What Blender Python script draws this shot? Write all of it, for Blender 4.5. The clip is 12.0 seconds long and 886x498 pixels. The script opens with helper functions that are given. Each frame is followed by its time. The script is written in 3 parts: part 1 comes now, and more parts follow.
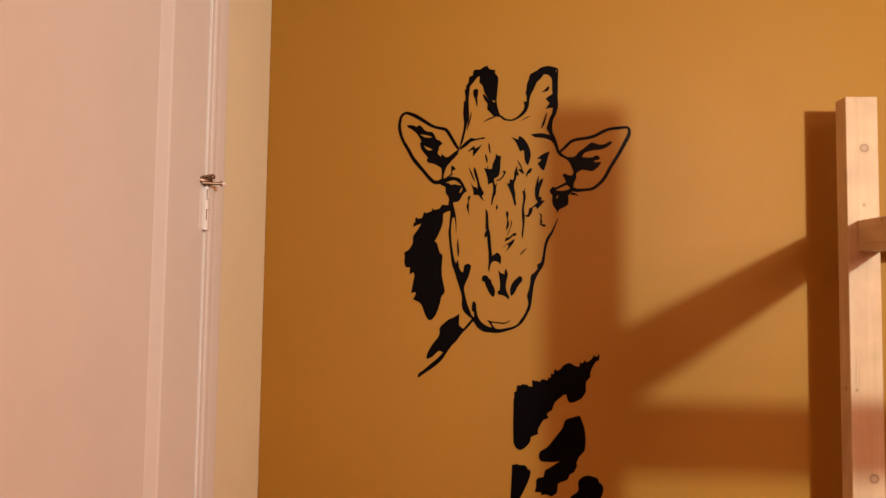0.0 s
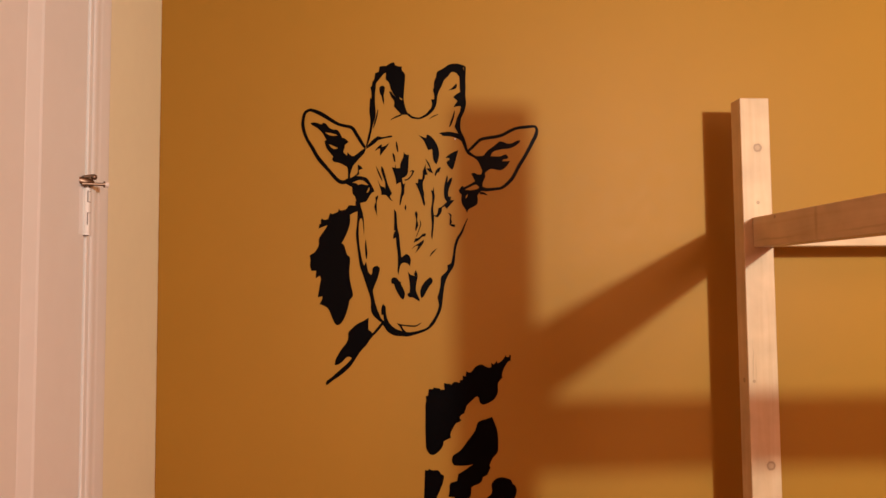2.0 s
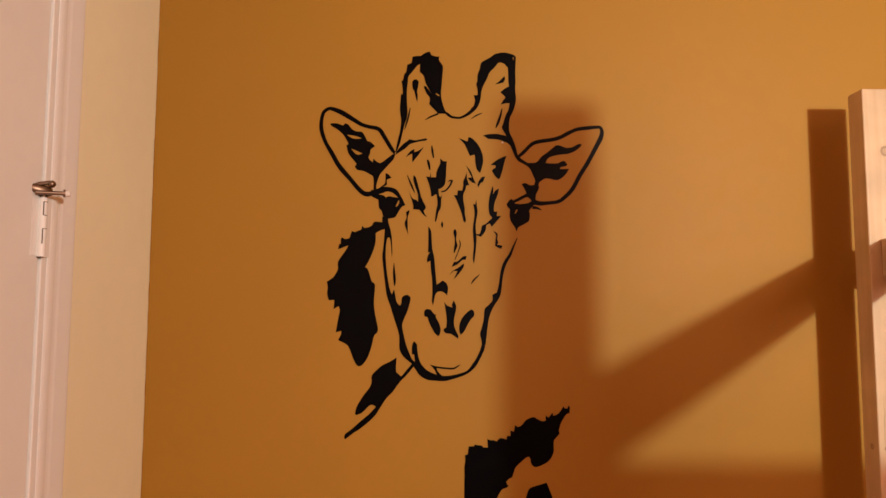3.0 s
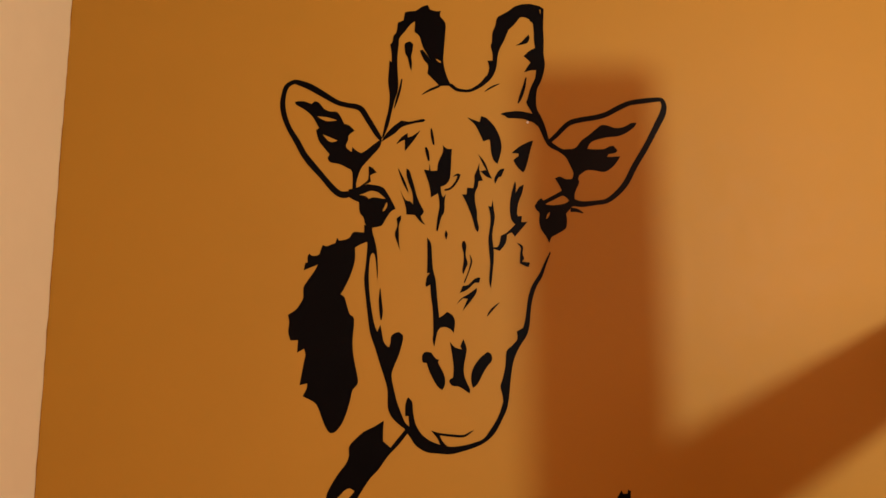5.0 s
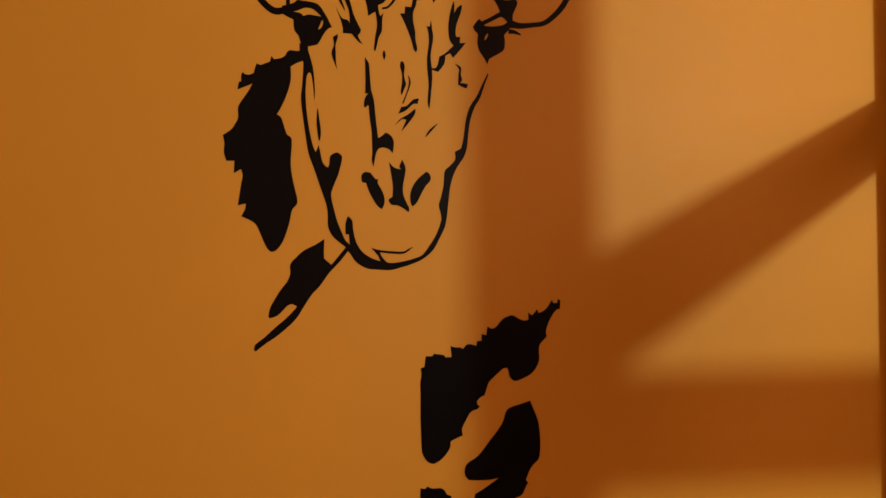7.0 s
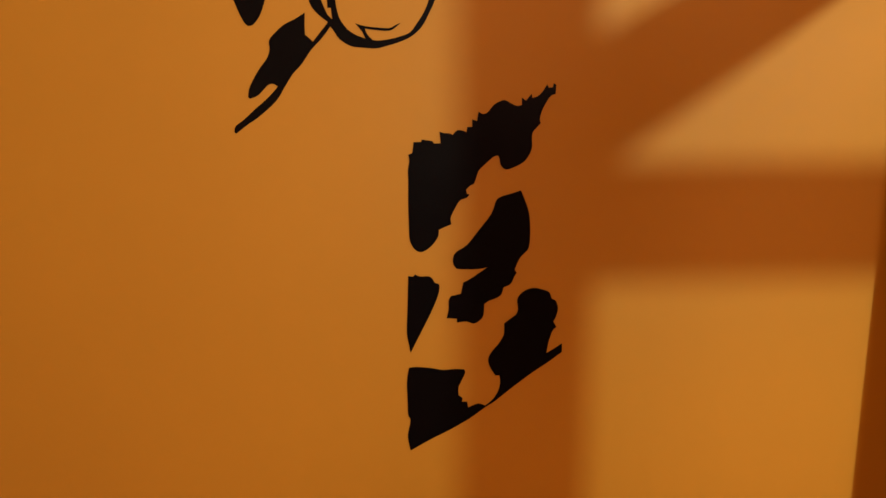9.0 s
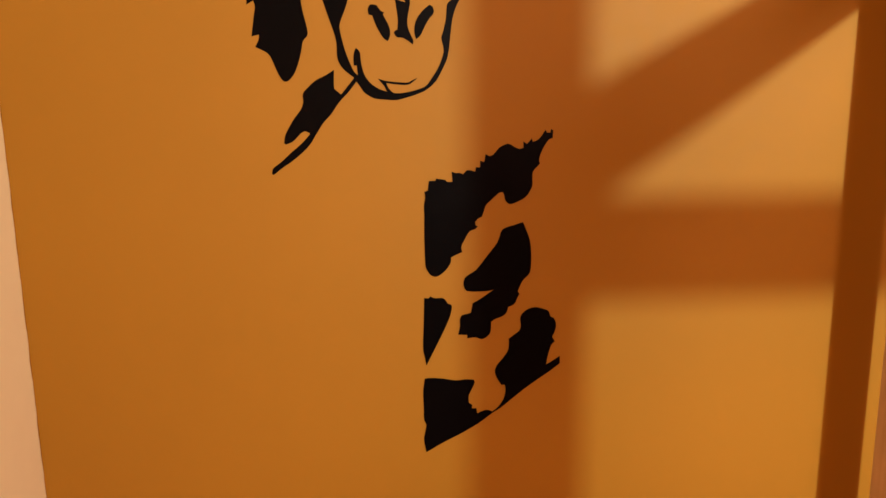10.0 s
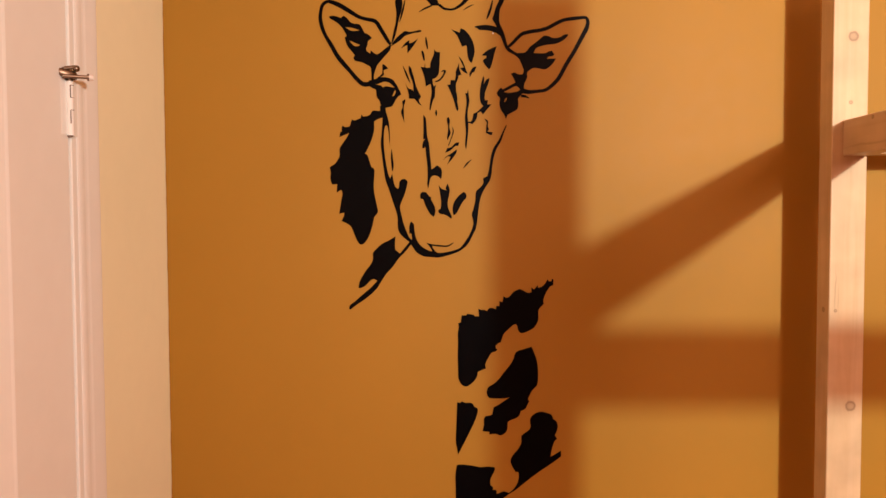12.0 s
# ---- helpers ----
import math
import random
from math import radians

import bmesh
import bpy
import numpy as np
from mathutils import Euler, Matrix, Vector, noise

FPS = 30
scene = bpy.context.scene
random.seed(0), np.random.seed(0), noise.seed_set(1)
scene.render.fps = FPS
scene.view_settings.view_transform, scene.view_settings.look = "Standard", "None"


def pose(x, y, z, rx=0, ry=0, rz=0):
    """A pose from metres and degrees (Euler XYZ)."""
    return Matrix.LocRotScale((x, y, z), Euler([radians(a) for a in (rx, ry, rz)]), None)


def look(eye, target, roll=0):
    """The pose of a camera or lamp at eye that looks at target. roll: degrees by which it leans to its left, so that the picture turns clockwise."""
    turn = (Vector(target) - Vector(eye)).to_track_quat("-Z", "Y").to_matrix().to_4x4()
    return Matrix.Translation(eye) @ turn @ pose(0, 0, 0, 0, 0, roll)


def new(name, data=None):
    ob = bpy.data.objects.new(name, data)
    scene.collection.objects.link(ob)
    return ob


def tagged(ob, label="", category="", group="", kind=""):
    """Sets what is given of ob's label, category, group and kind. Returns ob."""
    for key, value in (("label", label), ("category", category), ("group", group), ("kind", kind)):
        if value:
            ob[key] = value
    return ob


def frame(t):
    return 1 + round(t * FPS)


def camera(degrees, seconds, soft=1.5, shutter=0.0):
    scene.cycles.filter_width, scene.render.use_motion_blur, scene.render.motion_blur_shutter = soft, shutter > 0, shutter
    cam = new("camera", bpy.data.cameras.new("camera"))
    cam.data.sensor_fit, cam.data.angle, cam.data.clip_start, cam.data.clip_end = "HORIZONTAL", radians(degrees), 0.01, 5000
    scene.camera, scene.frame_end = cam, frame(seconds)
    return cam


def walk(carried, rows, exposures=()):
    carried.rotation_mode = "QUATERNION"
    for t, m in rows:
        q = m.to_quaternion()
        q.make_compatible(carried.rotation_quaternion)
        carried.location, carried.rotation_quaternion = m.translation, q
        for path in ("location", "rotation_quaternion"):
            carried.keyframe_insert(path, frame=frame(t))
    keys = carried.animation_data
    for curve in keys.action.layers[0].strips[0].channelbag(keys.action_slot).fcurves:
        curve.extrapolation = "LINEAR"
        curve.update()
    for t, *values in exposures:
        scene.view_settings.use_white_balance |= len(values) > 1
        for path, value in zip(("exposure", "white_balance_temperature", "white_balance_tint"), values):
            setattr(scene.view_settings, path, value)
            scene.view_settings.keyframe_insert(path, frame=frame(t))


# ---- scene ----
cam = camera(65.7, 12.0)
PATH = [
    (0, (0.4897, -1.5086, 1.6035), (0.3711, 0.4848, 1.7154), 0.81),
    (0.5, (0.4580, -1.5940, 1.5969), (0.4991, 0.4038, 1.6809), 0.53),
    (1, (0.4371, -1.6324, 1.5946), (0.5723, 0.3615, 1.6724), 0.14),
    (1.5, (0.4614, -1.5946, 1.5997), (0.6124, 0.3984, 1.6730), -0.30),
    (2, (0.5033, -1.4700, 1.6103), (0.6311, 0.5229, 1.7207), -0.47),
    (2.5, (0.5249, -1.3627, 1.6168), (0.5513, 0.6338, 1.7317), -0.00),
    (3, (0.5136, -1.2158, 1.6359), (0.5227, 0.7772, 1.8030), 0.17),
    (3.2, (0.5177, -1.1541, 1.6411), (0.5008, 0.8358, 1.8415), 0.24),
    (4.8, (0.5282, -0.8858, 1.6653), (0.5089, 1.0968, 1.9277), -0.19),
    (5, (0.5403, -0.8781, 1.6385), (0.4794, 1.1012, 1.9189), -0.24),
    (5.5, (0.5408, -0.8790, 1.6153), (0.5064, 1.1130, 1.7906), -0.50),
    (6, (0.5401, -0.8831, 1.5802), (0.5816, 1.1144, 1.6710), -0.71),
    (6.5, (0.5203, -0.8886, 1.5580), (0.6576, 1.1062, 1.6032), -0.81),
    (7, (0.5221, -0.8811, 1.5286), (0.6741, 1.1131, 1.5353), -0.88),
    (7.5, (0.5458, -0.8630, 1.4964), (0.6858, 1.1311, 1.4323), -0.78),
    (7.7, (0.5457, -0.8529, 1.4738), (0.6996, 1.1396, 1.3938), -0.86),
    (9.3, (0.5470, -0.8612, 1.4134), (0.6665, 1.0992, 1.0363), -0.34),
    (9.5, (0.5369, -0.8912, 1.4247), (0.6659, 1.0687, 1.0476), -0.43),
    (10, (0.5097, -0.9668, 1.4636), (0.6601, 0.9984, 1.1235), -0.66),
    (10.5, (0.5269, -1.0468, 1.4937), (0.6683, 0.9315, 1.2365), -0.77),
    (11, (0.5449, -1.1401, 1.5326), (0.6637, 0.8485, 1.3561), -0.98),
    (11.5, (0.5516, -1.2390, 1.5528), (0.5956, 0.7580, 1.4533), -0.52),
    (12, (0.5316, -1.3155, 1.5718), (0.5283, 0.6830, 1.4962), -0.23),
]
walk(cam, [(t, look(eye, target, roll)) for t, eye, target, roll in PATH],
     exposures=[(0.0, -0.02, 6500, 10), (3.0, -0.02, 6500, 10), (5.0, -0.02, 7100, 10), (7.7, 0.06, 7750, 10), (9.3, 0.28, 7400, 10), (10.5, 0.38, 6900, 10), (12.0, 0.31, 6500, 10)])

# ---- light: one bulb beyond the foot of the bed, plus an added red fill at its place ----
BULB = (1.630, -2.40, 1.945)
lamp_data = bpy.data.lights.new("bulb_light", "SPOT")
lamp_data.energy, lamp_data.color, lamp_data.shadow_soft_size = 170, (0.89, 0.99, 0.89), 0.022
# cone and aim picked to dim the wall's lower left; no shade is known
lamp_data.spot_size, lamp_data.spot_blend = radians(130), 1.0
lamp = new("bulb_light", lamp_data)
lamp.matrix_world = look(BULB, (2.00, 0.0, 2.12))
fill_data = bpy.data.lights.new("red_fill_light", "POINT")  # added reddish fill that lifts the shadows; no such lamp is known
fill_data.energy, fill_data.color, fill_data.shadow_soft_size = 94, (1.0, 0.575, 0.445), 0.17
new("red_fill_light", fill_data).location = BULB
world = bpy.data.worlds.new("night")
world.use_nodes = True
world.node_tree.nodes["Background"].inputs[0].default_value = (0.02, 0.02, 0.03, 1)
world.node_tree.nodes["Background"].inputs[1].default_value = 0.2
scene.world = world


# ---- materials ----
def material(name, colour, rough=0.5, metal=0.0):
    m = bpy.data.materials.new(name)
    m.use_nodes = True
    b = m.node_tree.nodes["Principled BSDF"]
    b.inputs["Base Color"].default_value = (*colour, 1)
    b.inputs["Roughness"].default_value = rough
    b.inputs["Metallic"].default_value = metal
    return m


def node(m, kind, **sets):
    n = m.node_tree.nodes.new(kind)
    for key, value in sets.items():
        n.inputs[key.replace("_", " ")].default_value = value
    return n


def paint(name, colour, rough, stain=0.06, grain=900, bump=0.12, scuff=0.0):
    """Wall or trim paint: soft stains, fine roller stipple."""
    m = material(name, colour, rough)
    t, b = m.node_tree, m.node_tree.nodes["Principled BSDF"]
    place = node(m, "ShaderNodeTexCoord").outputs["Object"]
    big = node(m, "ShaderNodeTexNoise", Scale=2.6, Detail=4.0, Roughness=0.55)
    mid = node(m, "ShaderNodeTexNoise", Scale=34.0, Detail=3.0)
    fine = node(m, "ShaderNodeTexNoise", Scale=grain, Detail=2.0)
    for n in (big, mid, fine):
        t.links.new(place, n.inputs["Vector"])
    ramp = node(m, "ShaderNodeMapRange", From_Min=0.3, From_Max=0.7, To_Min=1 - stain, To_Max=1 + stain)
    t.links.new(big.outputs["Fac"], ramp.inputs["Value"])
    ramp2 = node(m, "ShaderNodeMapRange", From_Min=0.3, From_Max=0.7, To_Min=1 - stain * 0.3, To_Max=1 + stain * 0.3)
    t.links.new(mid.outputs["Fac"], ramp2.inputs["Value"])
    mul = m.node_tree.nodes.new("ShaderNodeMath")
    mul.operation = "MULTIPLY"
    t.links.new(ramp.outputs[0], mul.inputs[0])
    t.links.new(ramp2.outputs[0], mul.inputs[1])
    hsv = node(m, "ShaderNodeHueSaturation", Color=(*colour, 1))
    t.links.new(mul.outputs[0], hsv.inputs["Value"])
    t.links.new(hsv.outputs[0], b.inputs["Base Color"])
    rr = node(m, "ShaderNodeMapRange", From_Min=0.3, From_Max=0.7, To_Min=rough - 0.02, To_Max=rough + 0.02)
    t.links.new(mid.outputs["Fac"], rr.inputs["Value"])
    t.links.new(rr.outputs[0], b.inputs["Roughness"])
    relief = node(m, "ShaderNodeBump", Strength=bump, Distance=0.0006)
    t.links.new(fine.outputs["Fac"], relief.inputs["Height"])
    t.links.new(relief.outputs[0], b.inputs["Normal"])
    return m


def pine(name, axis, knots=(), marks=()):
    """Planed pine: long pale growth lines along one axis (0 x, 1 y, 2 z), with ringed knots and dark resin streaks at given places."""
    m = material(name, (0.62, 0.42, 0.25), 0.5)
    t, b = m.node_tree, m.node_tree.nodes["Principled BSDF"]
    place = node(m, "ShaderNodeTexCoord").outputs["Object"]
    stretch = [1.0, 1.0, 1.0]
    stretch[axis] = 0.045
    lengthen = node(m, "ShaderNodeMapping")
    lengthen.inputs["Scale"].default_value = stretch
    t.links.new(place, lengthen.inputs["Vector"])
    lines = node(m, "ShaderNodeTexNoise", Scale=42.0, Detail=3.0, Roughness=0.5, Distortion=1.6)
    fibre = node(m, "ShaderNodeTexNoise", Scale=700.0, Detail=2.0)
    blotch = node(m, "ShaderNodeTexNoise", Scale=14.0, Detail=3.0)
    t.links.new(lengthen.outputs[0], lines.inputs["Vector"])
    t.links.new(lengthen.outputs[0], fibre.inputs["Vector"])
    t.links.new(place, blotch.inputs["Vector"])
    tone = node(m, "ShaderNodeValToRGB")
    tone.color_ramp.elements[0].position, tone.color_ramp.elements[0].color = 0.36, (0.60, 0.425, 0.255, 1)
    tone.color_ramp.elements[1].position, tone.color_ramp.elements[1].color = 0.72, (0.54, 0.360, 0.198, 1)
    t.links.new(lines.outputs["Fac"], tone.inputs["Fac"])
    shift = node(m, "ShaderNodeMapRange", From_Min=0.3, From_Max=0.7, To_Min=0.87, To_Max=1.10)
    t.links.new(blotch.outputs["Fac"], shift.inputs["Value"])
    hsv = node(m, "ShaderNodeHueSaturation")
    t.links.new(tone.outputs[0], hsv.inputs["Color"])
    t.links.new(shift.outputs[0], hsv.inputs["Value"])
    colour = hsv.outputs[0]
    for (x, y, z), size in knots:
        away = t.nodes.new("ShaderNodeVectorMath")
        away.operation = "SUBTRACT"
        away.inputs[1].default_value = (x, y, z)
        t.links.new(place, away.inputs[0])
        wobble = node(m, "ShaderNodeTexNoise", Scale=160.0, Detail=2.0)
        t.links.new(place, wobble.inputs["Vector"])
        far = t.nodes.new("ShaderNodeVectorMath")
        far.operation = "LENGTH"
        t.links.new(away.outputs[0], far.inputs[0])
        bend = node(m, "ShaderNodeMath")
        bend.operation = "MULTIPLY_ADD"
        t.links.new(wobble.outputs["Fac"], bend.inputs[0])
        bend.inputs[1].default_value = size * 0.5
        t.links.new(far.outputs["Value"], bend.inputs[2])
        disc = node(m, "ShaderNodeValToRGB")
        e = disc.color_ramp.elements
        e[0].position, e[0].color = 0.0, (0.42, 0.42, 0.42, 1)
        e[1].position, e[1].color = 1.0, (0, 0, 0, 1)
        for p, v in ((0.34, 0.48), (0.46, 0.92), (0.54, 0.85), (0.64, 0.10)):
            s = e.new(p)
            s.color = (v, v, v, 1)
        scale = node(m, "ShaderNodeMath")
        scale.operation = "DIVIDE"
        t.links.new(bend.outputs[0], scale.inputs[0])
        scale.inputs[1].default_value = size * 2.5
        t.links.new(scale.outputs[0], disc.inputs["Fac"])
        mix = t.nodes.new("ShaderNodeMix")
        mix.data_type = "RGBA"
        t.links.new(disc.outputs[0], mix.inputs["Factor"])
        t.links.new(colour, mix.inputs["A"])
        mix.inputs["B"].default_value = (0.27, 0.160, 0.082, 1)
        colour = mix.outputs["Result"]
    for centre, half, depth in marks:
        warp = node(m, "ShaderNodeTexNoise", Scale=22.0, Detail=2.0)
        t.links.new(place, warp.inputs["Vector"])
        bent = t.nodes.new("ShaderNodeVectorMath")
        bent.operation = "MULTIPLY_ADD"
        t.links.new(warp.outputs["Color"], bent.inputs[0])
        bent.inputs[1].default_value = (0.010, 0.010, 0.010)
        t.links.new(place, bent.inputs[2])
        away = t.nodes.new("ShaderNodeVectorMath")
        away.operation = "SUBTRACT"
        away.inputs[1].default_value = [c + 0.005 for c in centre]
        t.links.new(bent.outputs[0], away.inputs[0])
        shrink = t.nodes.new("ShaderNodeVectorMath")
        shrink.operation = "DIVIDE"
        shrink.inputs[1].default_value = half
        t.links.new(away.outputs[0], shrink.inputs[0])
        far = t.nodes.new("ShaderNodeVectorMath")
        far.operation = "LENGTH"
        t.links.new(shrink.outputs[0], far.inputs[0])
        fade = node(m, "ShaderNodeMapRange", From_Min=0.25, From_Max=1.0, To_Min=depth, To_Max=0.0)
        t.links.new(far.outputs["Value"], fade.inputs["Value"])
        mix = t.nodes.new("ShaderNodeMix")
        mix.data_type = "RGBA"
        t.links.new(fade.outputs[0], mix.inputs["Factor"])
        t.links.new(colour, mix.inputs["A"])
        mix.inputs["B"].default_value = (0.27, 0.160, 0.082, 1)
        colour = mix.outputs["Result"]
    t.links.new(colour, b.inputs["Base Color"])
    relief = node(m, "ShaderNodeBump", Strength=0.15, Distance=0.0005)
    t.links.new(fibre.outputs["Fac"], relief.inputs["Height"])
    t.links.new(relief.outputs[0], b.inputs["Normal"])
    return m


OCHRE = paint("ochre_wall_paint", (0.362, 0.178, 0.0175), 0.58, 0.03, bump=0.06)
OCHRE.node_tree.nodes["Principled BSDF"].inputs["Specular IOR Level"].default_value = 0.30
# for walls out of view; this red is picked to redden the bounced light
RED_BOUNCE = paint("red_bounce_wall_paint", (0.58, 0.10, 0.045), 0.62, 0.03)
CREAM = paint("cream_wall_paint", (0.87, 0.84, 0.59), 0.6, 0.03)
WHITE = paint("white_gloss_paint", (0.86, 0.885, 0.86), 0.50, 0.03, 300, 0.06)
# ceiling and floor are out of view; both warmed to tint the bounced light
CEILING = paint("ceiling_paint", (0.62, 0.40, 0.27), 0.8, 0.03)
BOARDS = paint("floor_board_varnish", (0.28, 0.135, 0.050), 0.45, 0.15, 200)
VINYL = paint("black_vinyl", (0.0014, 0.0013, 0.0018), 0.34, 0.15, 500, 0.05)
STEEL = paint("worn_steel", (0.24, 0.17, 0.12), 0.38, 0.15, 400, 0.1)
STEEL.node_tree.nodes["Principled BSDF"].inputs["Metallic"].default_value = 1.0
VINYL.node_tree.nodes["Principled BSDF"].inputs["Specular IOR Level"].default_value = 0.06
RUBBER_AND_GLINT = paint("white_rubber_and_glint", (0.75, 0.70, 0.64), 0.6, 0.05)
CRACK = paint("dark_joint", (0.10, 0.07, 0.05), 0.9, 0.2)


# ---- building blocks ----
def mesh_of(name, bm, mat, smooth=False):
    me = bpy.data.meshes.new(name)
    bm.normal_update()
    bm.to_mesh(me)
    bm.free()
    me.materials.append(mat)
    for p in me.polygons:
        p.use_smooth = smooth
    return me


def part(name, bm, mat, parent, label="", smooth=False):
    ob = new(name, mesh_of(name, bm, mat, smooth))
    ob.parent = parent
    return tagged(ob, label) if label else ob


def box(lo, hi, bevel=0.0, segments=2, bm=None):
    bm = bm or bmesh.new()
    made = bmesh.ops.create_cube(bm, size=1.0)["verts"]
    for v in made:
        v.co = Vector([lo[i] + (v.co[i] + 0.5) * (hi[i] - lo[i]) for i in range(3)])
    if bevel:
        edges = list({e for v in made for e in v.link_edges})
        bmesh.ops.bevel(bm, geom=edges, offset=bevel, segments=segments, profile=0.6, affect="EDGES")
    return bm


def rod(a, b, r, r2=None, sides=20, bm=None):
    bm = bm or bmesh.new()
    a, b = Vector(a), Vector(b)
    turn = (b - a).to_track_quat("Z", "Y").to_matrix().to_4x4()
    bmesh.ops.create_cone(bm, cap_ends=True, segments=sides, radius1=r, radius2=r if r2 is None else r2,
                          depth=(b - a).length, matrix=Matrix.Translation((a + b) / 2) @ turn)
    return bm


def prism(profile, z0, z1, bm=None):
    """A closed profile of (x, y) carried upright from z0 to z1."""
    bm = bm or bmesh.new()
    low = [bm.verts.new((x, y, z0)) for x, y in profile]
    high = [bm.verts.new((x, y, z1)) for x, y in profile]
    n = len(profile)
    for i in range(n):
        bm.faces.new((low[i], low[(i + 1) % n], high[(i + 1) % n], high[i]))
    bm.faces.new(high)
    bm.faces.new(low[::-1])
    bmesh.ops.recalc_face_normals(bm, faces=bm.faces[:])
    return bm


def setting(name, bm, mat, label, category):
    return tagged(new(name, mesh_of(name, bm, mat)), label, category, kind="structure")


# ---- the room ----
WIDE, DEEP, HIGH = 5.0, -6.2, 2.5
DOOR_A, DOOR_B, DOOR_TOP = -0.333, -1.020, 2.24
setting("floor", box((-0.15, DEEP - 0.15, -0.1), (WIDE + 0.15, 0.15, 0)), BOARDS, "unseen varnished wooden bedroom floor, coloured orange-brown to tint the bounced light", "floor")
setting("ceiling", box((-0.15, DEEP - 0.15, HIGH), (WIDE + 0.15, 0.15, HIGH + 0.1)), CEILING, "plain unseen bedroom ceiling, coloured warm apricot to tint the bounced light", "ceiling")
setting("wall_north", box((-0.15, 0, 0), (WIDE + 0.15, 0.15, HIGH)), OCHRE, "warm ochre-orange painted bedroom wall with faint roller texture", "wall")
setting("wall_east", box((WIDE, DEEP, 0), (WIDE + 0.15, 0, HIGH)), RED_BOUNCE, "plain unseen bedroom wall, coloured red to tint the bounced light", "wall")
setting("wall_south", box((-0.15, DEEP - 0.15, 0), (WIDE + 0.15, DEEP, HIGH)), RED_BOUNCE, "plain unseen bedroom wall, coloured red to tint the bounced light", "wall")
west = box((-0.15, DOOR_A + 0.031, 0), (0, 0, HIGH))
box((-0.15, DEEP, 0), (0, DOOR_B - 0.031, HIGH), bm=west)
box((-0.15, DOOR_B - 0.031, DOOR_TOP + 0.022), (0, DOOR_A + 0.031, HIGH), bm=west)
setting("wall_west", west, CREAM, "cream painted side wall around a white door", "wall")

# where the ochre was brushed a little over the corner, its edge wavers
brushed = bmesh.new()
reach = [0.0012 + 0.0022 * noise.noise((i * 0.31, 4.2, 0.0)) + 0.0010 * noise.noise((i * 1.3, 1.7, 0.0)) for i in range(251)]
inner = [brushed.verts.new((0.0005, 0.0, HIGH * i / 250)) for i in range(251)]
outer = [brushed.verts.new((0.0003, -max(w, 0.0003), HIGH * i / 250)) for i, w in enumerate(reach)]
for i in range(250):
    brushed.faces.new((inner[i], inner[i + 1], outer[i + 1], outer[i]))
bmesh.ops.recalc_face_normals(brushed, faces=brushed.faces[:])
paint_edge = part("paint_edge", brushed, OCHRE, bpy.data.objects["wall_north"], "wavering brushed edge of the ochre paint")

# door frame: jambs and moulded casing
door_frame = tagged(new("door_frame"), "white painted moulded wooden door casing", "door frame", kind="structure")
CASING = [(0.0, 0.0), (0.0030, 0.001), (0.0042, 0.005), (0.0045, 0.015), (0.0043, 0.040), (0.0032, 0.046), (0.0031, 0.053), (0.0042, 0.058),
          (0.0043, 0.064), (0.0034, 0.069), (0.0014, 0.073), (0.0, 0.074)]
part("casing", prism([(0.5 * x, DOOR_A + 0.078 - 0.865 * d) for x, d in CASING], 0, DOOR_TOP + 0.10), WHITE, door_frame)
part("casing", prism([(0.5 * x, DOOR_B - 0.078 + 0.865 * d) for x, d in CASING], 0, DOOR_TOP + 0.10), WHITE, door_frame)
part("casing", box((0.0, DOOR_B - 0.028, DOOR_TOP + 0.014), (0.017, DOOR_A + 0.028, DOOR_TOP + 0.10), 0.003), WHITE, door_frame)
part("jamb", box((-0.15, DOOR_A + 0.003, 0), (-0.0005, DOOR_A + 0.0305, DOOR_TOP), 0.0015), WHITE, door_frame)
part("jamb", box((-0.15, DOOR_B - 0.0305, 0), (-0.0005, DOOR_B - 0.003, DOOR_TOP), 0.0015), WHITE, door_frame)
part("jamb", box((-0.15, DOOR_B - 0.0305, DOOR_TOP + 0.003), (-0.0005, DOOR_A + 0.0305, DOOR_TOP + 0.0215), 0.0015), WHITE, door_frame)
part("door_stop", box((-0.06, DOOR_A - 0.010, 0), (-0.042, DOOR_A + 0.003, DOOR_TOP), 0.002), WHITE, door_frame)


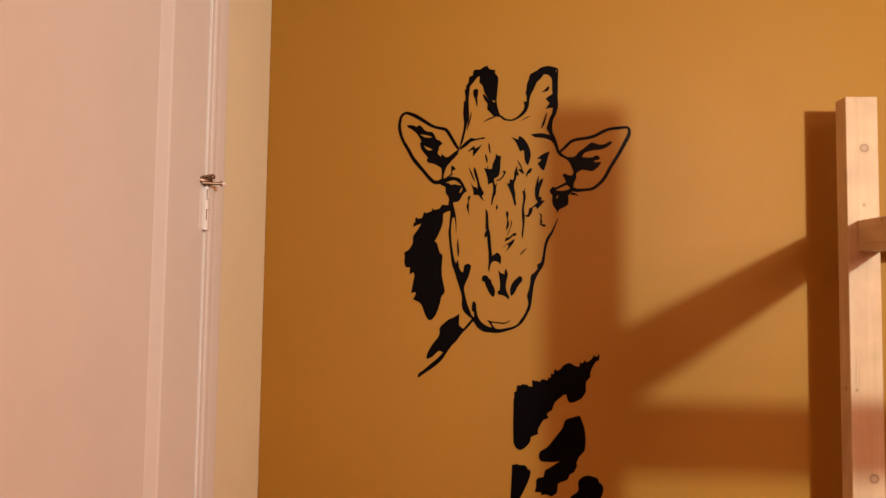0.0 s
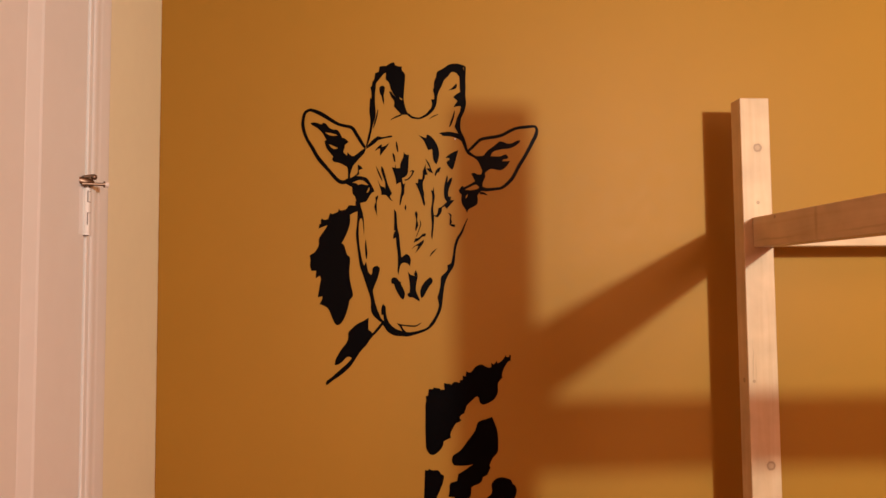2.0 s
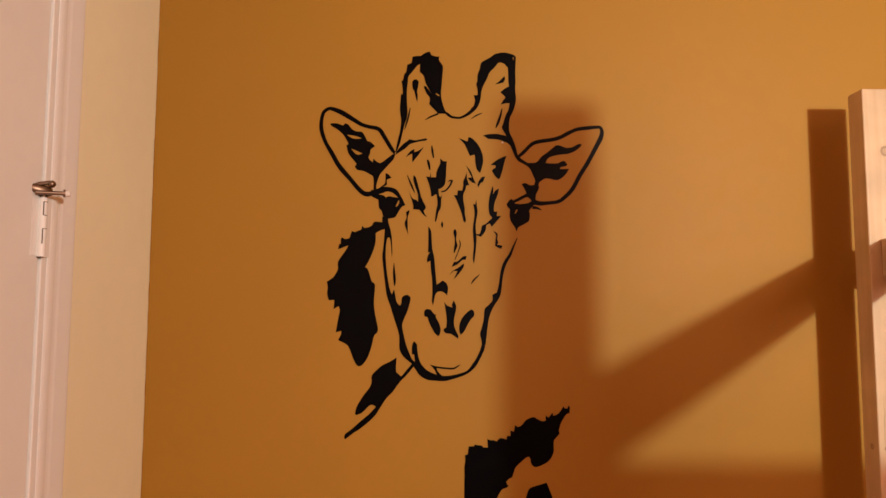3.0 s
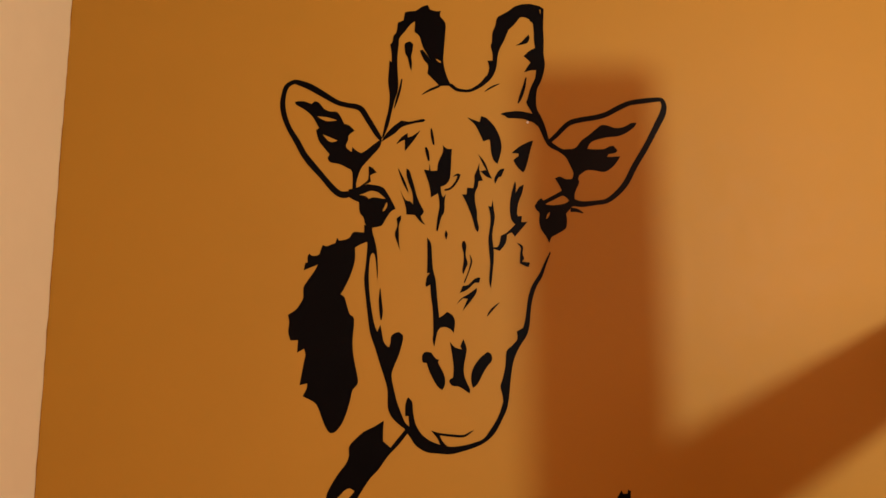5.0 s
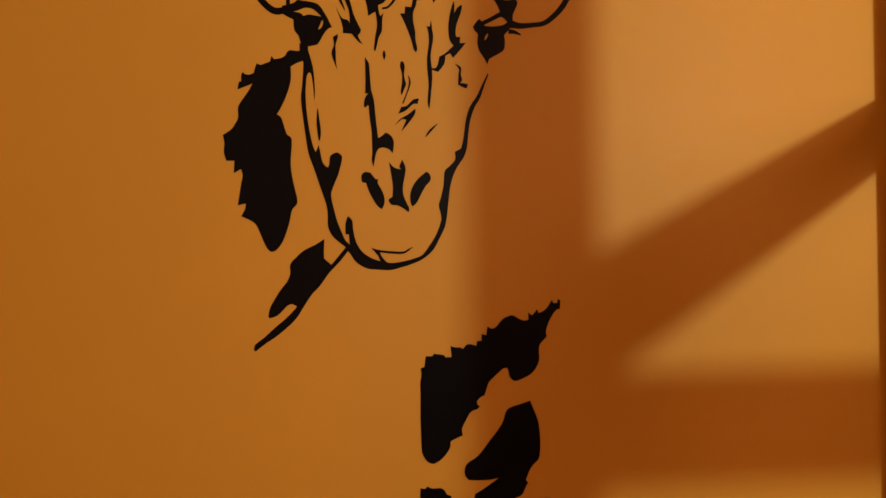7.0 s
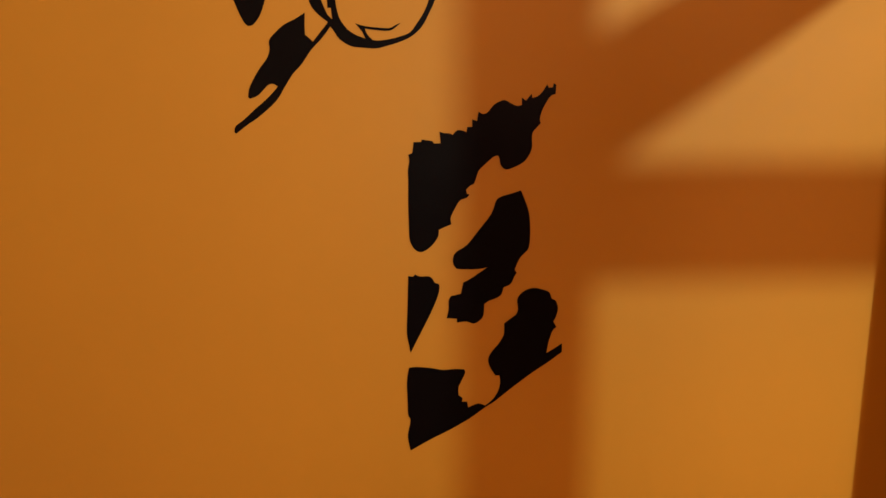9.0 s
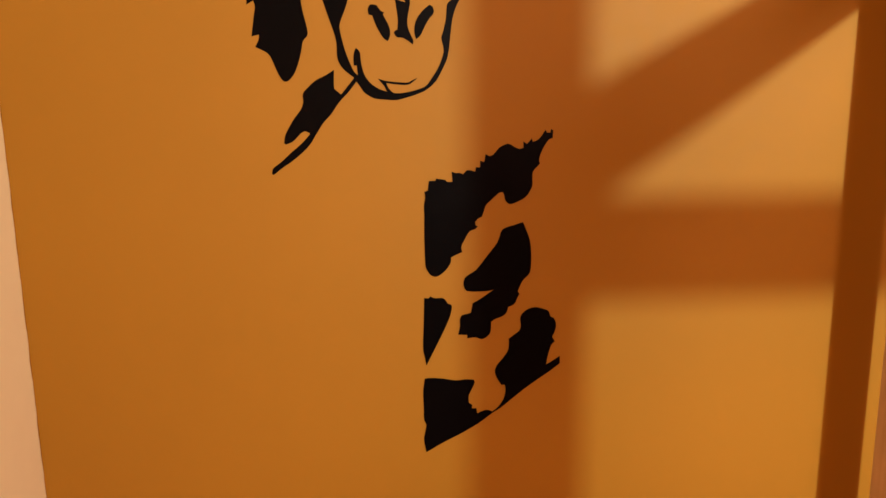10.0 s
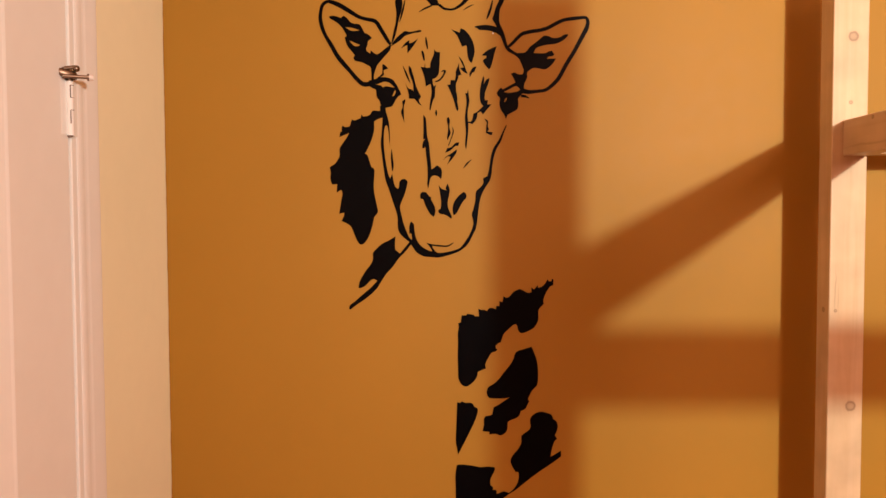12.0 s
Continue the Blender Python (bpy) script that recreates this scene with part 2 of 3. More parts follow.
def door_leaf():
    """A closed leaf with one tall recessed panel above a lock rail and one below; sloping mouldings round each panel."""
    door = tagged(new("door"), "closed white painted panelled door with old painted-over hinges", "door", kind="structure")
    top, stile, back, face = DOOR_TOP - 0.004, 0.138, -0.040, -0.003
    a, b = DOOR_A, DOOR_B
    part("stile", box((back, a - stile, 0.008), (face, a, top), 0.0015), WHITE, door)
    part("stile", box((back, b, 0.008), (face, b + stile, top), 0.0015), WHITE, door)
    for z0, z1 in ((0.008, 0.22), (0.78, 0.92), (top - 0.035, top)):
        part("rail", box((back, b + stile, z0), (face - 0.0004, a - stile, z1), 0.001), WHITE, door)
    for z0, z1 in ((0.22, 0.78), (0.92, top - 0.035)):
        y0, y1, w, deep = b + stile, a - stile, 0.033, 0.0070
        bm = bmesh.new()
        outer = [(y0, z0), (y1, z0), (y1, z1), (y0, z1)]
        inner = [(y0 + w, z0 + w), (y1 - w, z0 + w), (y1 - w, z1 - w), (y0 + w, z1 - w)]
        steps = [(0.0, 0.0), (0.05, 0.0004), (0.12, 0.0012), (0.88, deep - 0.0010), (0.95, deep - 0.0003), (1.0, deep)]
        rings = [[bm.verts.new((face - d, o[0] + (i[0] - o[0]) * f, o[1] + (i[1] - o[1]) * f)) for o, i in zip(outer, inner)] for f, d in steps]
        for r, s in zip(rings, rings[1:]):
            for k in range(4):
                bm.faces.new((r[k], r[(k + 1) % 4], s[(k + 1) % 4], s[k]))
        bmesh.ops.recalc_face_normals(bm, faces=bm.faces[:])
        part("panel_moulding", bm, WHITE, door)
        part("panel", box((back + 0.008, y0 - 0.004, z0 - 0.004), (face - deep + 0.0003, y1 + 0.004, z1 + 0.004)), WHITE, door)
    return door


door_leaf()


def strand(points, r, sides=8):
    """A thin round wire through the points."""
    bm = bmesh.new()
    for a, b in zip(points, points[1:]):
        rod(a, b, r, sides=sides, bm=bm)
    return bm


def hinge(z, stop):
    """A painted butt hinge whose knuckle stands proud of the door, with a pin stop on the upper one."""
    h = tagged(new("hinge"), "white overpainted steel butt hinge on the door edge", "hinge")
    h.location = (0.0, DOOR_A - 0.002, z)
    r, x = 0.0048, 0.0015
    for i in range(3):
        part("knuckle", rod((x, 0, i * 0.0255), (x, 0, (i + 1) * 0.0255), r, sides=28), WHITE, h, smooth=False)
    part("pin", rod((x, 0, 0.070), (x, 0, 0.081), 0.0045), STEEL, h)
    part("leaf_plate", prism([(-0.0034, -0.0165), (-0.0029, -0.0165), (-0.0023, -0.0130), (-0.0018, 0.0), (-0.0034, 0.0)], 0.001, 0.0755), WHITE, h)
    part("leaf_plate", box((-0.0018, 0.002, 0), (0.0012, 0.020, 0.0765), 0.0006), WHITE, h)

    def skin(degrees, zz):
        u = math.radians(degrees)
        return (x + r * math.cos(u), r * math.sin(u), zz)

    # thin dark wires on the knuckle's skin draw the cracks
    for z0, z1 in ((0.0535, 0.0710), (0.0170, 0.0360)):
        part("paint_crack", strand([skin(-55, z0), skin(-55, z1)], 0.0007), CRACK, h, "dark open crack in the paint")
        part("paint_crack", strand([skin(a, z1) for a in range(-55, 20, 12)], 0.0004), CRACK, h, "dark open crack in the paint")
    part("paint_crack", strand([skin(a, 0.0535) for a in range(-55, 20, 12)], 0.0004), CRACK, h, "dark open crack in the paint")
    part("paint_crack", strand([skin(a, -0.0006) for a in range(-125, -20, 12)], 0.0007), CRACK, h, "dark open crack in the paint")
    if not stop:
        return
    s = tagged(new("hinge_pin_door_stop"), "worn steel hinge-pin door stop with a white rubber tip", "door stop")
    s.location = (0.0, DOOR_A - 0.007, z + 0.079)

    def along(u, up, out=0.0):
        return (x + 0.90 * u + 0.45 * out, 0.44 * u - 0.90 * out, up)

    ring = bmesh.new()
    n, q, loops = 28, 0.0036, []
    for i in range(n):
        u = 2 * math.pi * i / n
        c = Vector(along(-0.010 + 0.0200 * math.cos(u), 0.008 - 0.0030 * math.cos(u), 0.0085 * math.sin(u)))
        d = (c - Vector(along(-0.010, 0.008))).normalized()
        loops.append([ring.verts.new(c + d * (q * 0.7 * math.cos(w)) + Vector((0, 0, q * 1.55 * math.sin(w)))) for w in [2 * math.pi * k / 8 for k in range(8)]])
    for i in range(n):
        for k in range(8):
            ring.faces.new((loops[i][k], loops[(i + 1) % n][k], loops[(i + 1) % n][(k + 1) % 8], loops[i][(k + 1) % 8]))
    bmesh.ops.recalc_face_normals(ring, faces=ring.faces[:])
    part("bracket", ring, STEEL, s, smooth=True)
    part("pin_head", rod((x, 0, 0.0015), (x, 0, 0.0125), 0.0052, 0.0036), STEEL, s)
    part("arm", strand([along(-0.013, 0.005, 0.003), along(-0.004, 0.0135, 0.006), along(0.009, 0.0165, 0.005)], 0.0027, 12), STEEL, s)
    knob = bmesh.new()
    bmesh.ops.create_uvsphere(knob, u_segments=16, v_segments=10, radius=0.0048, matrix=Matrix.Translation(along(0.011, 0.0145, 0.005)))
    part("screw_knob", knob, STEEL, s, smooth=True)
    part("threaded_rod", strand([along(-0.006, 0.0022, 0.008), along(0.026, 0.0030, 0.008)], 0.0027, 14), STEEL, s)
    part("screw_knob", rod(along(0.0245, 0.003, 0.008), along(0.0270, 0.003, 0.008), 0.0050, sides=18), STEEL, s)
    part("bumper", rod(along(0.0270, 0.0028, 0.008), along(0.0325, 0.0028, 0.008), 0.0048, 0.0040, sides=18), RUBBER_AND_GLINT, s, "white rubber bumper")


hinge(1.698, True)

# ---- the bed's open pine frame ----
POST_L, POST_W, POST_T, BED_TOP = 1.2015, 0.0615, 0.0400, 1.9925
REAR_Y, FRONT_Y = -0.1245, -1.386
BED_W, FRONT_T = 0.98, 0.043
RAIL_Z0, RAIL_Z1 = 1.6850, 1.7460
bed = tagged(new("bed_frame"), "open canopy bed frame of plain planed pine posts and rails", "bed frame")
bed.location = (POST_L, REAR_Y, 0)


def stick(name, lo, hi, axis, knots=(), label="", marks=(), taper=0.0, skew=0.0):
    o = Vector(lo)
    m = pine("planed_pine", axis, knots, marks)
    bm = box((0, 0, 0), tuple(Vector(hi) - o), 0.0028, 3)
    ob = part(name, bm, m, bed, label)
    ob.location = o
    for v in ob.data.vertices:  # a rail may be planed lower, and run a little aslant, towards its near end
        near = 1 - v.co.y / (hi[1] - lo[1])
        v.co.x += skew * near
        if v.co.z > (hi[2] - lo[2]) / 2:
            v.co.z -= taper * near
    return ob


# places within the bed: x across from the near-door post, y from the wall-side front face, z from the floor
LEG = FRONT_Y - REAR_Y
stick("post", (0, 0, 0), (POST_W, POST_T, BED_TOP), 2,
      [((x, 0, z), r) for x, z, r in ((0.0341, 1.8893, 0.0072), (0.0316, 1.7767, 0.0026), (0.0112, 1.4165, 0.0022), (0.0402, 1.2490, 0.0074))] + [((0, 0.018, 1.4165), 0.0034)],
      "pine post with small round knots",
      marks=[((0.0105, 0, 1.452), (0.0016, 0.03, 0.050), 0.45), ((0.0160, 0, 1.440), (0.0014, 0.03, 0.040), 0.25)])
stick("post", (BED_W, 0, 0), (BED_W + POST_W, POST_T, BED_TOP), 2)
stick("post", (0, LEG, 0), (POST_W, LEG + FRONT_T, 1.971), 2)
stick("post", (BED_W, LEG, 0), (BED_W + POST_W, LEG + FRONT_T, 1.971), 2)
stick("rail", (0.0185, LEG + FRONT_T, RAIL_Z0), (POST_W, 0, RAIL_Z1), 1,
      [((0, 1.1366, 0.0545), 0.0024), ((0, 0.788, 0.034), 0.0020), ((0, 0.42, 0.02), 0.003)],
      marks=[((0, 1.008, 0.036), (0.05, 0.0060, 0.045), 0.38), ((0, 1.143, 0.0135), (0.05, 0.110, 0.0028), 0.32), ((0, 0.873, 0.012), (0.05, 0.09, 0.0026), 0.28)], taper=0.005, skew=0.005)
stick("rail", (BED_W, LEG + FRONT_T, RAIL_Z0), (BED_W + 0.043, 0, RAIL_Z1), 1)
stick("rail", (POST_W, -0.0255, 1.6860), (BED_W, 0.012, 1.7475), 0)
stick("rail", (POST_W, LEG, 1.634), (BED_W, LEG + FRONT_T, 1.691), 0)

# ---- the cut-vinyl wall decal, drawn in millimetres from its lower corner ----
from mathutils import geometry

decal = tagged(new("wall_decal"), "large matte black cut-vinyl giraffe portrait stuck on the ochre wall", "wall decal")
decal.location = (0.565, 0, 1.0)
layer = [0]


def curve(points, closed, sharp=46):
    """Round the drawn line through its points, but keep the corners that turn sharply."""
    pts = [Vector(p) for p in points]
    n, done = len(pts), []
    turn = []
    for i in range(n):
        a, b = pts[i].xy - pts[i - 1].xy, pts[(i + 1) % n].xy - pts[i].xy
        turn.append(a.length > 0 and b.length > 0 and math.degrees(abs(a.angle_signed(b))) > sharp)
    for i in range(n if closed else n - 1):
        p1, p2 = pts[i], pts[(i + 1) % n]
        p0 = pts[i - 1] if (closed or i > 0) and not turn[i] else p1
        p3 = pts[(i + 2) % n] if (closed or i + 2 < n) and not turn[(i + 1) % n] else p2
        for s in (0.0, 0.34, 0.67):
            if s and (p2.xy - p1.xy).length < 2.5:
                continue
            done.append(0.5 * (2 * p1 + (p2 - p0) * s + (2 * p0 - 5 * p1 + 4 * p2 - p3) * s * s + (3 * p1 - p0 - 3 * p2 + p3) * s ** 3))
    if not closed:
        done.append(pts[-1])
    return done


def sheet(name, loops):
    """One thin piece of vinyl with its cut edges; the first loop is the outline, the others holes."""
    layer[0] += 1
    thick = 0.0006 + 0.000004 * layer[0]
    bm = bmesh.new()
    flat = [[Vector((p.x / 1000, 0, p.y / 1000)) for p in loop] for loop in loops]
    verts, rings = [], []
    for loop in flat:
        ring = [bm.verts.new((p.x, -thick, p.z)) for p in loop]
        back = [bm.verts.new((p.x, -0.0001, p.z)) for p in loop]
        verts += ring
        for i in range(len(ring)):
            bm.faces.new((ring[i], ring[i - 1], back[i - 1], back[i]))
    for a, b, c in geometry.tessellate_polygon(flat):
        if len({a, b, c}) == 3:
            f = bm.faces.new((verts[a], verts[b], verts[c]))
            f.normal_update()
            if f.normal.y > 0:
                f.normal_flip()
    part(name, bm, VINYL, decal)


def cut(name, outline, *holes):
    sheet(name, [curve(loop, True) for loop in (outline, *holes)])


def line(name, points):
    """A drawn stroke that swells and thins: (x, z, width)."""
    c = curve(points, False, 80)
    left, right = [], []
    for i, p in enumerate(c):
        d = (c[min(i + 1, len(c) - 1)].xy - c[max(i - 1, 0)].xy).normalized()
        side = Vector((-d.y, d.x)) * p.z / 2
        left.append(p.xy + side)
        right.append(p.xy - side)
    sheet(name, [left + right[::-1]])


line("ear_outline", [(-133.2, 910.5, 4), (-138.2, 917.1, 6.8), (-152.1, 940, 7.5), (-162.1, 954.2, 7.5), (-179.7, 958.5, 6.7), (-193.4, 962.8, 6.8), (-210, 972.9, 8), (-229.6, 984.7, 8.8), (-245.2, 990.9, 7.2), (-252.9, 991.6, 6), (-261.6, 985.5, 6.4), (-265.3, 972.9, 6.4), (-266.2, 959.4, 7.2), (-263.2, 944, 7.2), (-256.3, 926.9, 6.8), (-245.4, 908.8, 8), (-236.6, 892.6, 8), (-226.7, 879.3, 8.8), (-210.9, 861.3, 7.5), (-198.1, 846.1, 8), (-188.2, 837.6, 8.3), (-179.4, 835.9, 8.8), (-167.7, 839.2, 6.7)])
cut("ear_marking", [(-249.8, 963.8), (-244, 964.9), (-236.2, 964.2), (-227.4, 960.7), (-222.6, 964.7), (-216.8, 962), (-209.9, 953.6), (-202, 949.9), (-193.3, 949.3), (-188.3, 943.6), (-184.4, 936), (-182.4, 932.2), (-176.5, 930.5), (-168.6, 922.9), (-176.3, 916.9), (-177.2, 910), (-180.1, 903.1), (-178.1, 898.3), (-172.2, 893.7), (-171.3, 900.5), (-165.3, 894.9), (-159.4, 892.1), (-153.6, 895.2), (-144.8, 902.3), (-135.1, 909.4), (-132.2, 909.5), (-135, 899.7), (-144.7, 888.7), (-153.4, 878.7), (-160.2, 869.7), (-165.8, 850), (-162.8, 839.3), (-170.6, 837.2), (-170.9, 865.5), (-177.8, 872.1), (-188.6, 877.6), (-200.4, 880.1), (-204.3, 885.9), (-201.5, 890.8), (-208.4, 899.3), (-216.3, 909.8), (-220.3, 924.2), (-216.4, 927.2), (-224.3, 941.5), (-232.2, 949.9), (-240, 955.4), (-247.8, 960)], [(-219.5, 943.6), (-205.9, 942.1), (-192.2, 937.7), (-198, 936.5), (-208.7, 937.1)], [(-211.5, 918.6), (-200.7, 914.1), (-190.9, 909.6), (-198.7, 907.4), (-204.6, 910.1)])
cut("eye", [(-175.5, 842.9), (-164.8, 845.1), (-155, 849.3), (-142.2, 848.7), (-130.4, 845.2), (-124.4, 837.5), (-119.4, 828.9), (-113.3, 816.3), (-119.2, 813.2), (-125, 805.2), (-130.8, 795.2), (-135.7, 793.1), (-145.5, 791.8), (-152.4, 795.6), (-155.5, 805.3), (-160.5, 812), (-161.6, 825.7), (-169.5, 829.4), (-175.4, 833.1)], [(-161.7, 835.5), (-154.9, 837.6), (-146.1, 840.8), (-137.2, 839.1), (-131.3, 834.4), (-126.3, 829.6), (-132.2, 830.4), (-142, 832.1), (-148.9, 830), (-152.9, 833.8)], [(-125.2, 825.7), (-124.2, 820.9), (-127.1, 814.9), (-131, 812.8), (-128.1, 819.8)])
cut("neck_patch", [(-154.4, 795.5), (-154.3, 785.7), (-158.2, 785.6), (-166.1, 786.4), (-170, 784.3), (-172.9, 779.3), (-178.8, 776.2), (-186.6, 775), (-189.6, 778.9), (-191.5, 772), (-197.3, 769.8), (-203.2, 767.7), (-208.1, 769.6), (-210, 764.6), (-211.9, 757.7), (-215.8, 755.6), (-221.7, 755.5), (-225.6, 758.3), (-227.6, 754.3), (-227.5, 746.5), (-230.4, 746.4), (-232.3, 736.6), (-213.8, 743.9), (-218.6, 734.9), (-226.3, 723.9), (-232.1, 714), (-232, 701.2), (-235.9, 693.2), (-240.7, 686.2), (-251.4, 679.1), (-249.4, 669.2), (-250.3, 657.4), (-247.2, 646.6), (-237.4, 646.8), (-238.3, 631), (-229.5, 636.1), (-227.4, 628.2)]
    + [(-229.3, 618.3), (-234, 590.4), (-224.2, 592.6), (-225.1, 585.6), (-229.9, 576.6), (-216.1, 569.9), (-210.1, 563), (-203, 545.2), (-198, 535.3), (-194, 531.4), (-188, 532.5), (-180.2, 541.6), (-174.4, 554.7), (-169.6, 570.7), (-166.8, 583.7), (-160.9, 590.8), (-160, 597.8), (-163.2, 612.7), (-166.3, 628.5), (-167.5, 646.3), (-165.8, 673.1), (-171.8, 679.9), (-175.9, 692.6), (-178.9, 701.4), (-183.9, 705.3), (-180, 711.3), (-173.3, 725.2), (-168.5, 738.2), (-165.7, 751), (-165.9, 765.8), (-159, 769.9), (-150.2, 773.1), (-146.4, 784), (-148.5, 794.7)])
cut("cheek_line", [(-154.4, 794.5), (-143.6, 793.9), (-143.5, 786), (-140.4, 775.3), (-137.2, 759.6), (-135.9, 734), (-136.8, 723.2), (-138, 741.9), (-140.1, 755.6), (-143.1, 758.5), (-146, 752.5), (-147.7, 730.8), (-146.5, 708.1), (-144.3, 690.4), (-140.1, 667.7), (-136, 656.9), (-132.1, 665.9), (-130, 656), (-127.9, 645.2), (-123.9, 639.3), (-120.9, 637.4), (-119, 642.4), (-118.1, 651.3), (-113.2, 655.4), (-108.2, 656.5), (-103.2, 652.6), (-103.1, 646.7)]
    + [(-107.9, 628.7), (-114.6, 612.6), (-117.4, 601.6), (-114.2, 584.7), (-110.1, 568.8), (-103.9, 552.9), (-99.8, 544), (-94.7, 539.1), (-98.6, 535), (-107.7, 541.8), (-116.8, 550.7), (-121.9, 562.6), (-122.1, 579.6), (-124.3, 592.5), (-131.5, 614.3), (-138.7, 637), (-144.9, 654.7), (-148.1, 675.5), (-151.3, 701.1), (-153.6, 724.7), (-151.8, 741.5), (-150.1, 764.2), (-150.2, 773.1), (-152.2, 778.9)])
line("face_mark", [(-132.7, 712.4, 0.8), (-132.5, 697.6, 3.8), (-131.3, 682.8, 4.5), (-131.2, 671.9, 1.5)])
cut("chin_line", [(-96.2, 575.1), (-91.1, 569.1), (-90, 557.2), (-86.8, 542.2), (-79.6, 530.3), (-69.5, 522.4), (-57.4, 517.6), (-43.3, 514.8), (-29.3, 516), (-15.3, 519.3), (-2.3, 524.5), (6.5, 535.7), (13.4, 545.9), (19.2, 558.1), (23, 570.2), (30, 573.3), (27.2, 560.2), (20.4, 546)]
    + [(11.7, 530.8), (-1.2, 519.5), (-15.2, 513.2), (-29.2, 509), (-43.2, 505.7), (-58.3, 506.5), (-73.3, 508.3), (-86.4, 516.1), (-93.5, 526), (-100.7, 535.9), (-94.7, 539.1), (-95.9, 552.1), (-99.9, 552), (-100, 564), (-98.1, 572)])
cut("cheek_line", [(23.1, 568.2), (21.9, 578.2), (19.7, 588.2), (22.5, 597.3), (26.3, 613.4), (28, 631.5), (34.9, 638.6), (41.7, 646.7), (41.5, 656.7), (49.5, 660.9), (52.3, 671), (54.1, 682), (56.8, 700), (62.5, 716.1), (71.3, 729.2), (78, 743.3), (85.8, 758.4), (86.8, 756.5), (81.1, 742.4), (75.4, 726.3), (67.6, 713.2), (61.9, 696.1), (59.2, 679.1), (57.5, 663.1), (53.7, 651), (46.9, 640.9), (40.1, 628.7), (35.3, 613.6), (32.6, 595.5), (30, 572.3)])
cut("mouth_line", [(-67.7, 534.5), (-57.6, 531.6), (-43.6, 529.9), (-27.5, 529.1), (-20.5, 532.3), (-13.6, 535.4), (-19.5, 530.3), (-27.5, 526.1), (-43.5, 526.8), (-56.6, 528.6), (-53.5, 521.7), (-46.4, 514.7), (-40.3, 511.8), (-54.4, 515.6), (-59.5, 524.6)])
cut("neck_patch", [(-126.7, 546.5), (-127.5, 531.5), (-127.4, 521.5), (-118.3, 513.6), (-98.7, 537), (-94.6, 534), (-107.4, 517.8), (-121.2, 503.5), (-132.9, 487.3), (-143.7, 476.1), (-154.5, 459.9), (-162.3, 447.7), (-173.2, 436.5), (-189.9, 423.2), (-199.8, 417), (-214.6, 405.8), (-216.6, 407.8), (-214.7, 414.8), (-203.8, 423), (-190, 435.3), (-175.3, 447.5), (-164.4, 458.7), (-162.5, 461.8), (-168.5, 464.7), (-174.4, 462.6), (-180.3, 456.5), (-187.2, 450.4), (-196.1, 447.2), (-198.1, 449.2), (-196.2, 459.3), (-190.4, 470.4), (-182.6, 482.6), (-173.8, 493.7), (-169.9, 503.8), (-170, 514.8), (-162.2, 523.9), (-151.4, 533.1), (-138.5, 539.3)])
cut("nostril", [(-78.9, 623.3), (-78, 628.3), (-74.1, 631.4), (-67.1, 630.5), (-65.1, 627.6), (-61, 622.7), (-57, 621.7), (-58, 619.7), (-57.9, 616.7), (-51.7, 604.9), (-49.6, 595.9), (-50.5, 588.9), (-53.4, 583.8), (-59.5, 588.7), (-66.6, 600.6), (-70.8, 610.5), (-72.9, 617.4), (-77.9, 618.3)])
cut("nostril", [(3.9, 631), (7.9, 629), (10, 623.1), (8.1, 618), (4.2, 614), (-1.7, 604.8), (-8.5, 591.7), (-14.4, 586.6), (-16.5, 592.5), (-16.7, 602.5), (-12.9, 613.6), (-5, 623.8)])
cut("nose_bridge", [(-43.4, 644), (-37.3, 637.1), (-28.2, 634.3), (-30.3, 638.2), (-26.4, 647.3), (-22.3, 636.4), (-23.1, 627.4), (-25.9, 613.4), (-25.7, 602.4), (-22.5, 593.4), (-18.4, 584.5), (-19.3, 579.5), (-24.4, 583.4), (-32.5, 588.2), (-40.5, 589.1), (-44.6, 594), (-43.6, 597), (-39.7, 599.1), (-38.9, 613.1), (-41.2, 631)])
cut("nose_bridge", [(-72.2, 778.1), (-67.2, 770.3), (-66, 755.5), (-64.7, 736.8), (-61.5, 724), (-60.3, 711.2), (-59.1, 697.3), (-56.8, 674.5), (-51.9, 677.6), (-46.9, 681.7), (-42.9, 679.8), (-38.9, 675.9), (-36.7, 668), (-38.5, 655), (-42.6, 659.9), (-49.6, 662.7), (-55.6, 661.6), (-59.5, 655.6), (-63.2, 637.6), (-65.3, 646.5), (-64.5, 656.5), (-64.9, 682.3), (-67.1, 700.1), (-68.4, 716.9), (-73.3, 713.8), (-74.3, 717.8), (-72.5, 726.7), (-68.6, 731.8), (-72.5, 731.7), (-71.9, 752.4)])
cut("face_mark", [(-27.4, 766.4), (-26.5, 772.4), (-23.5, 773.4), (-21.4, 766.6), (-22.3, 758.6), (-22.2, 752.7), (-20, 743.8), (-21.9, 738.8), (-25.8, 729.8), (-26.9, 734.8), (-25.1, 747.7), (-25.2, 757.6)])
line("face_mark", [(-17.2, 754.8, 0.7), (-15.1, 746, 2.2), (-18.9, 733, 1.5), (-24.6, 719, 1.5)])
cut("face_mark", [(-30.4, 705.9), (-26.5, 714.9), (-19.6, 716.1), (-10.7, 724.3), (-3.8, 725.4), (-5.6, 718.4), (-11.6, 718.3), (-20.5, 710.1)])
cut("face_mark", [(-35.1, 690.9), (-28.3, 699), (-19.4, 704.2), (-8.5, 712.4), (-9.4, 705.4), (-17.2, 694.3), (-27, 683.1), (-20.3, 698.2), (-26.3, 699.1)])
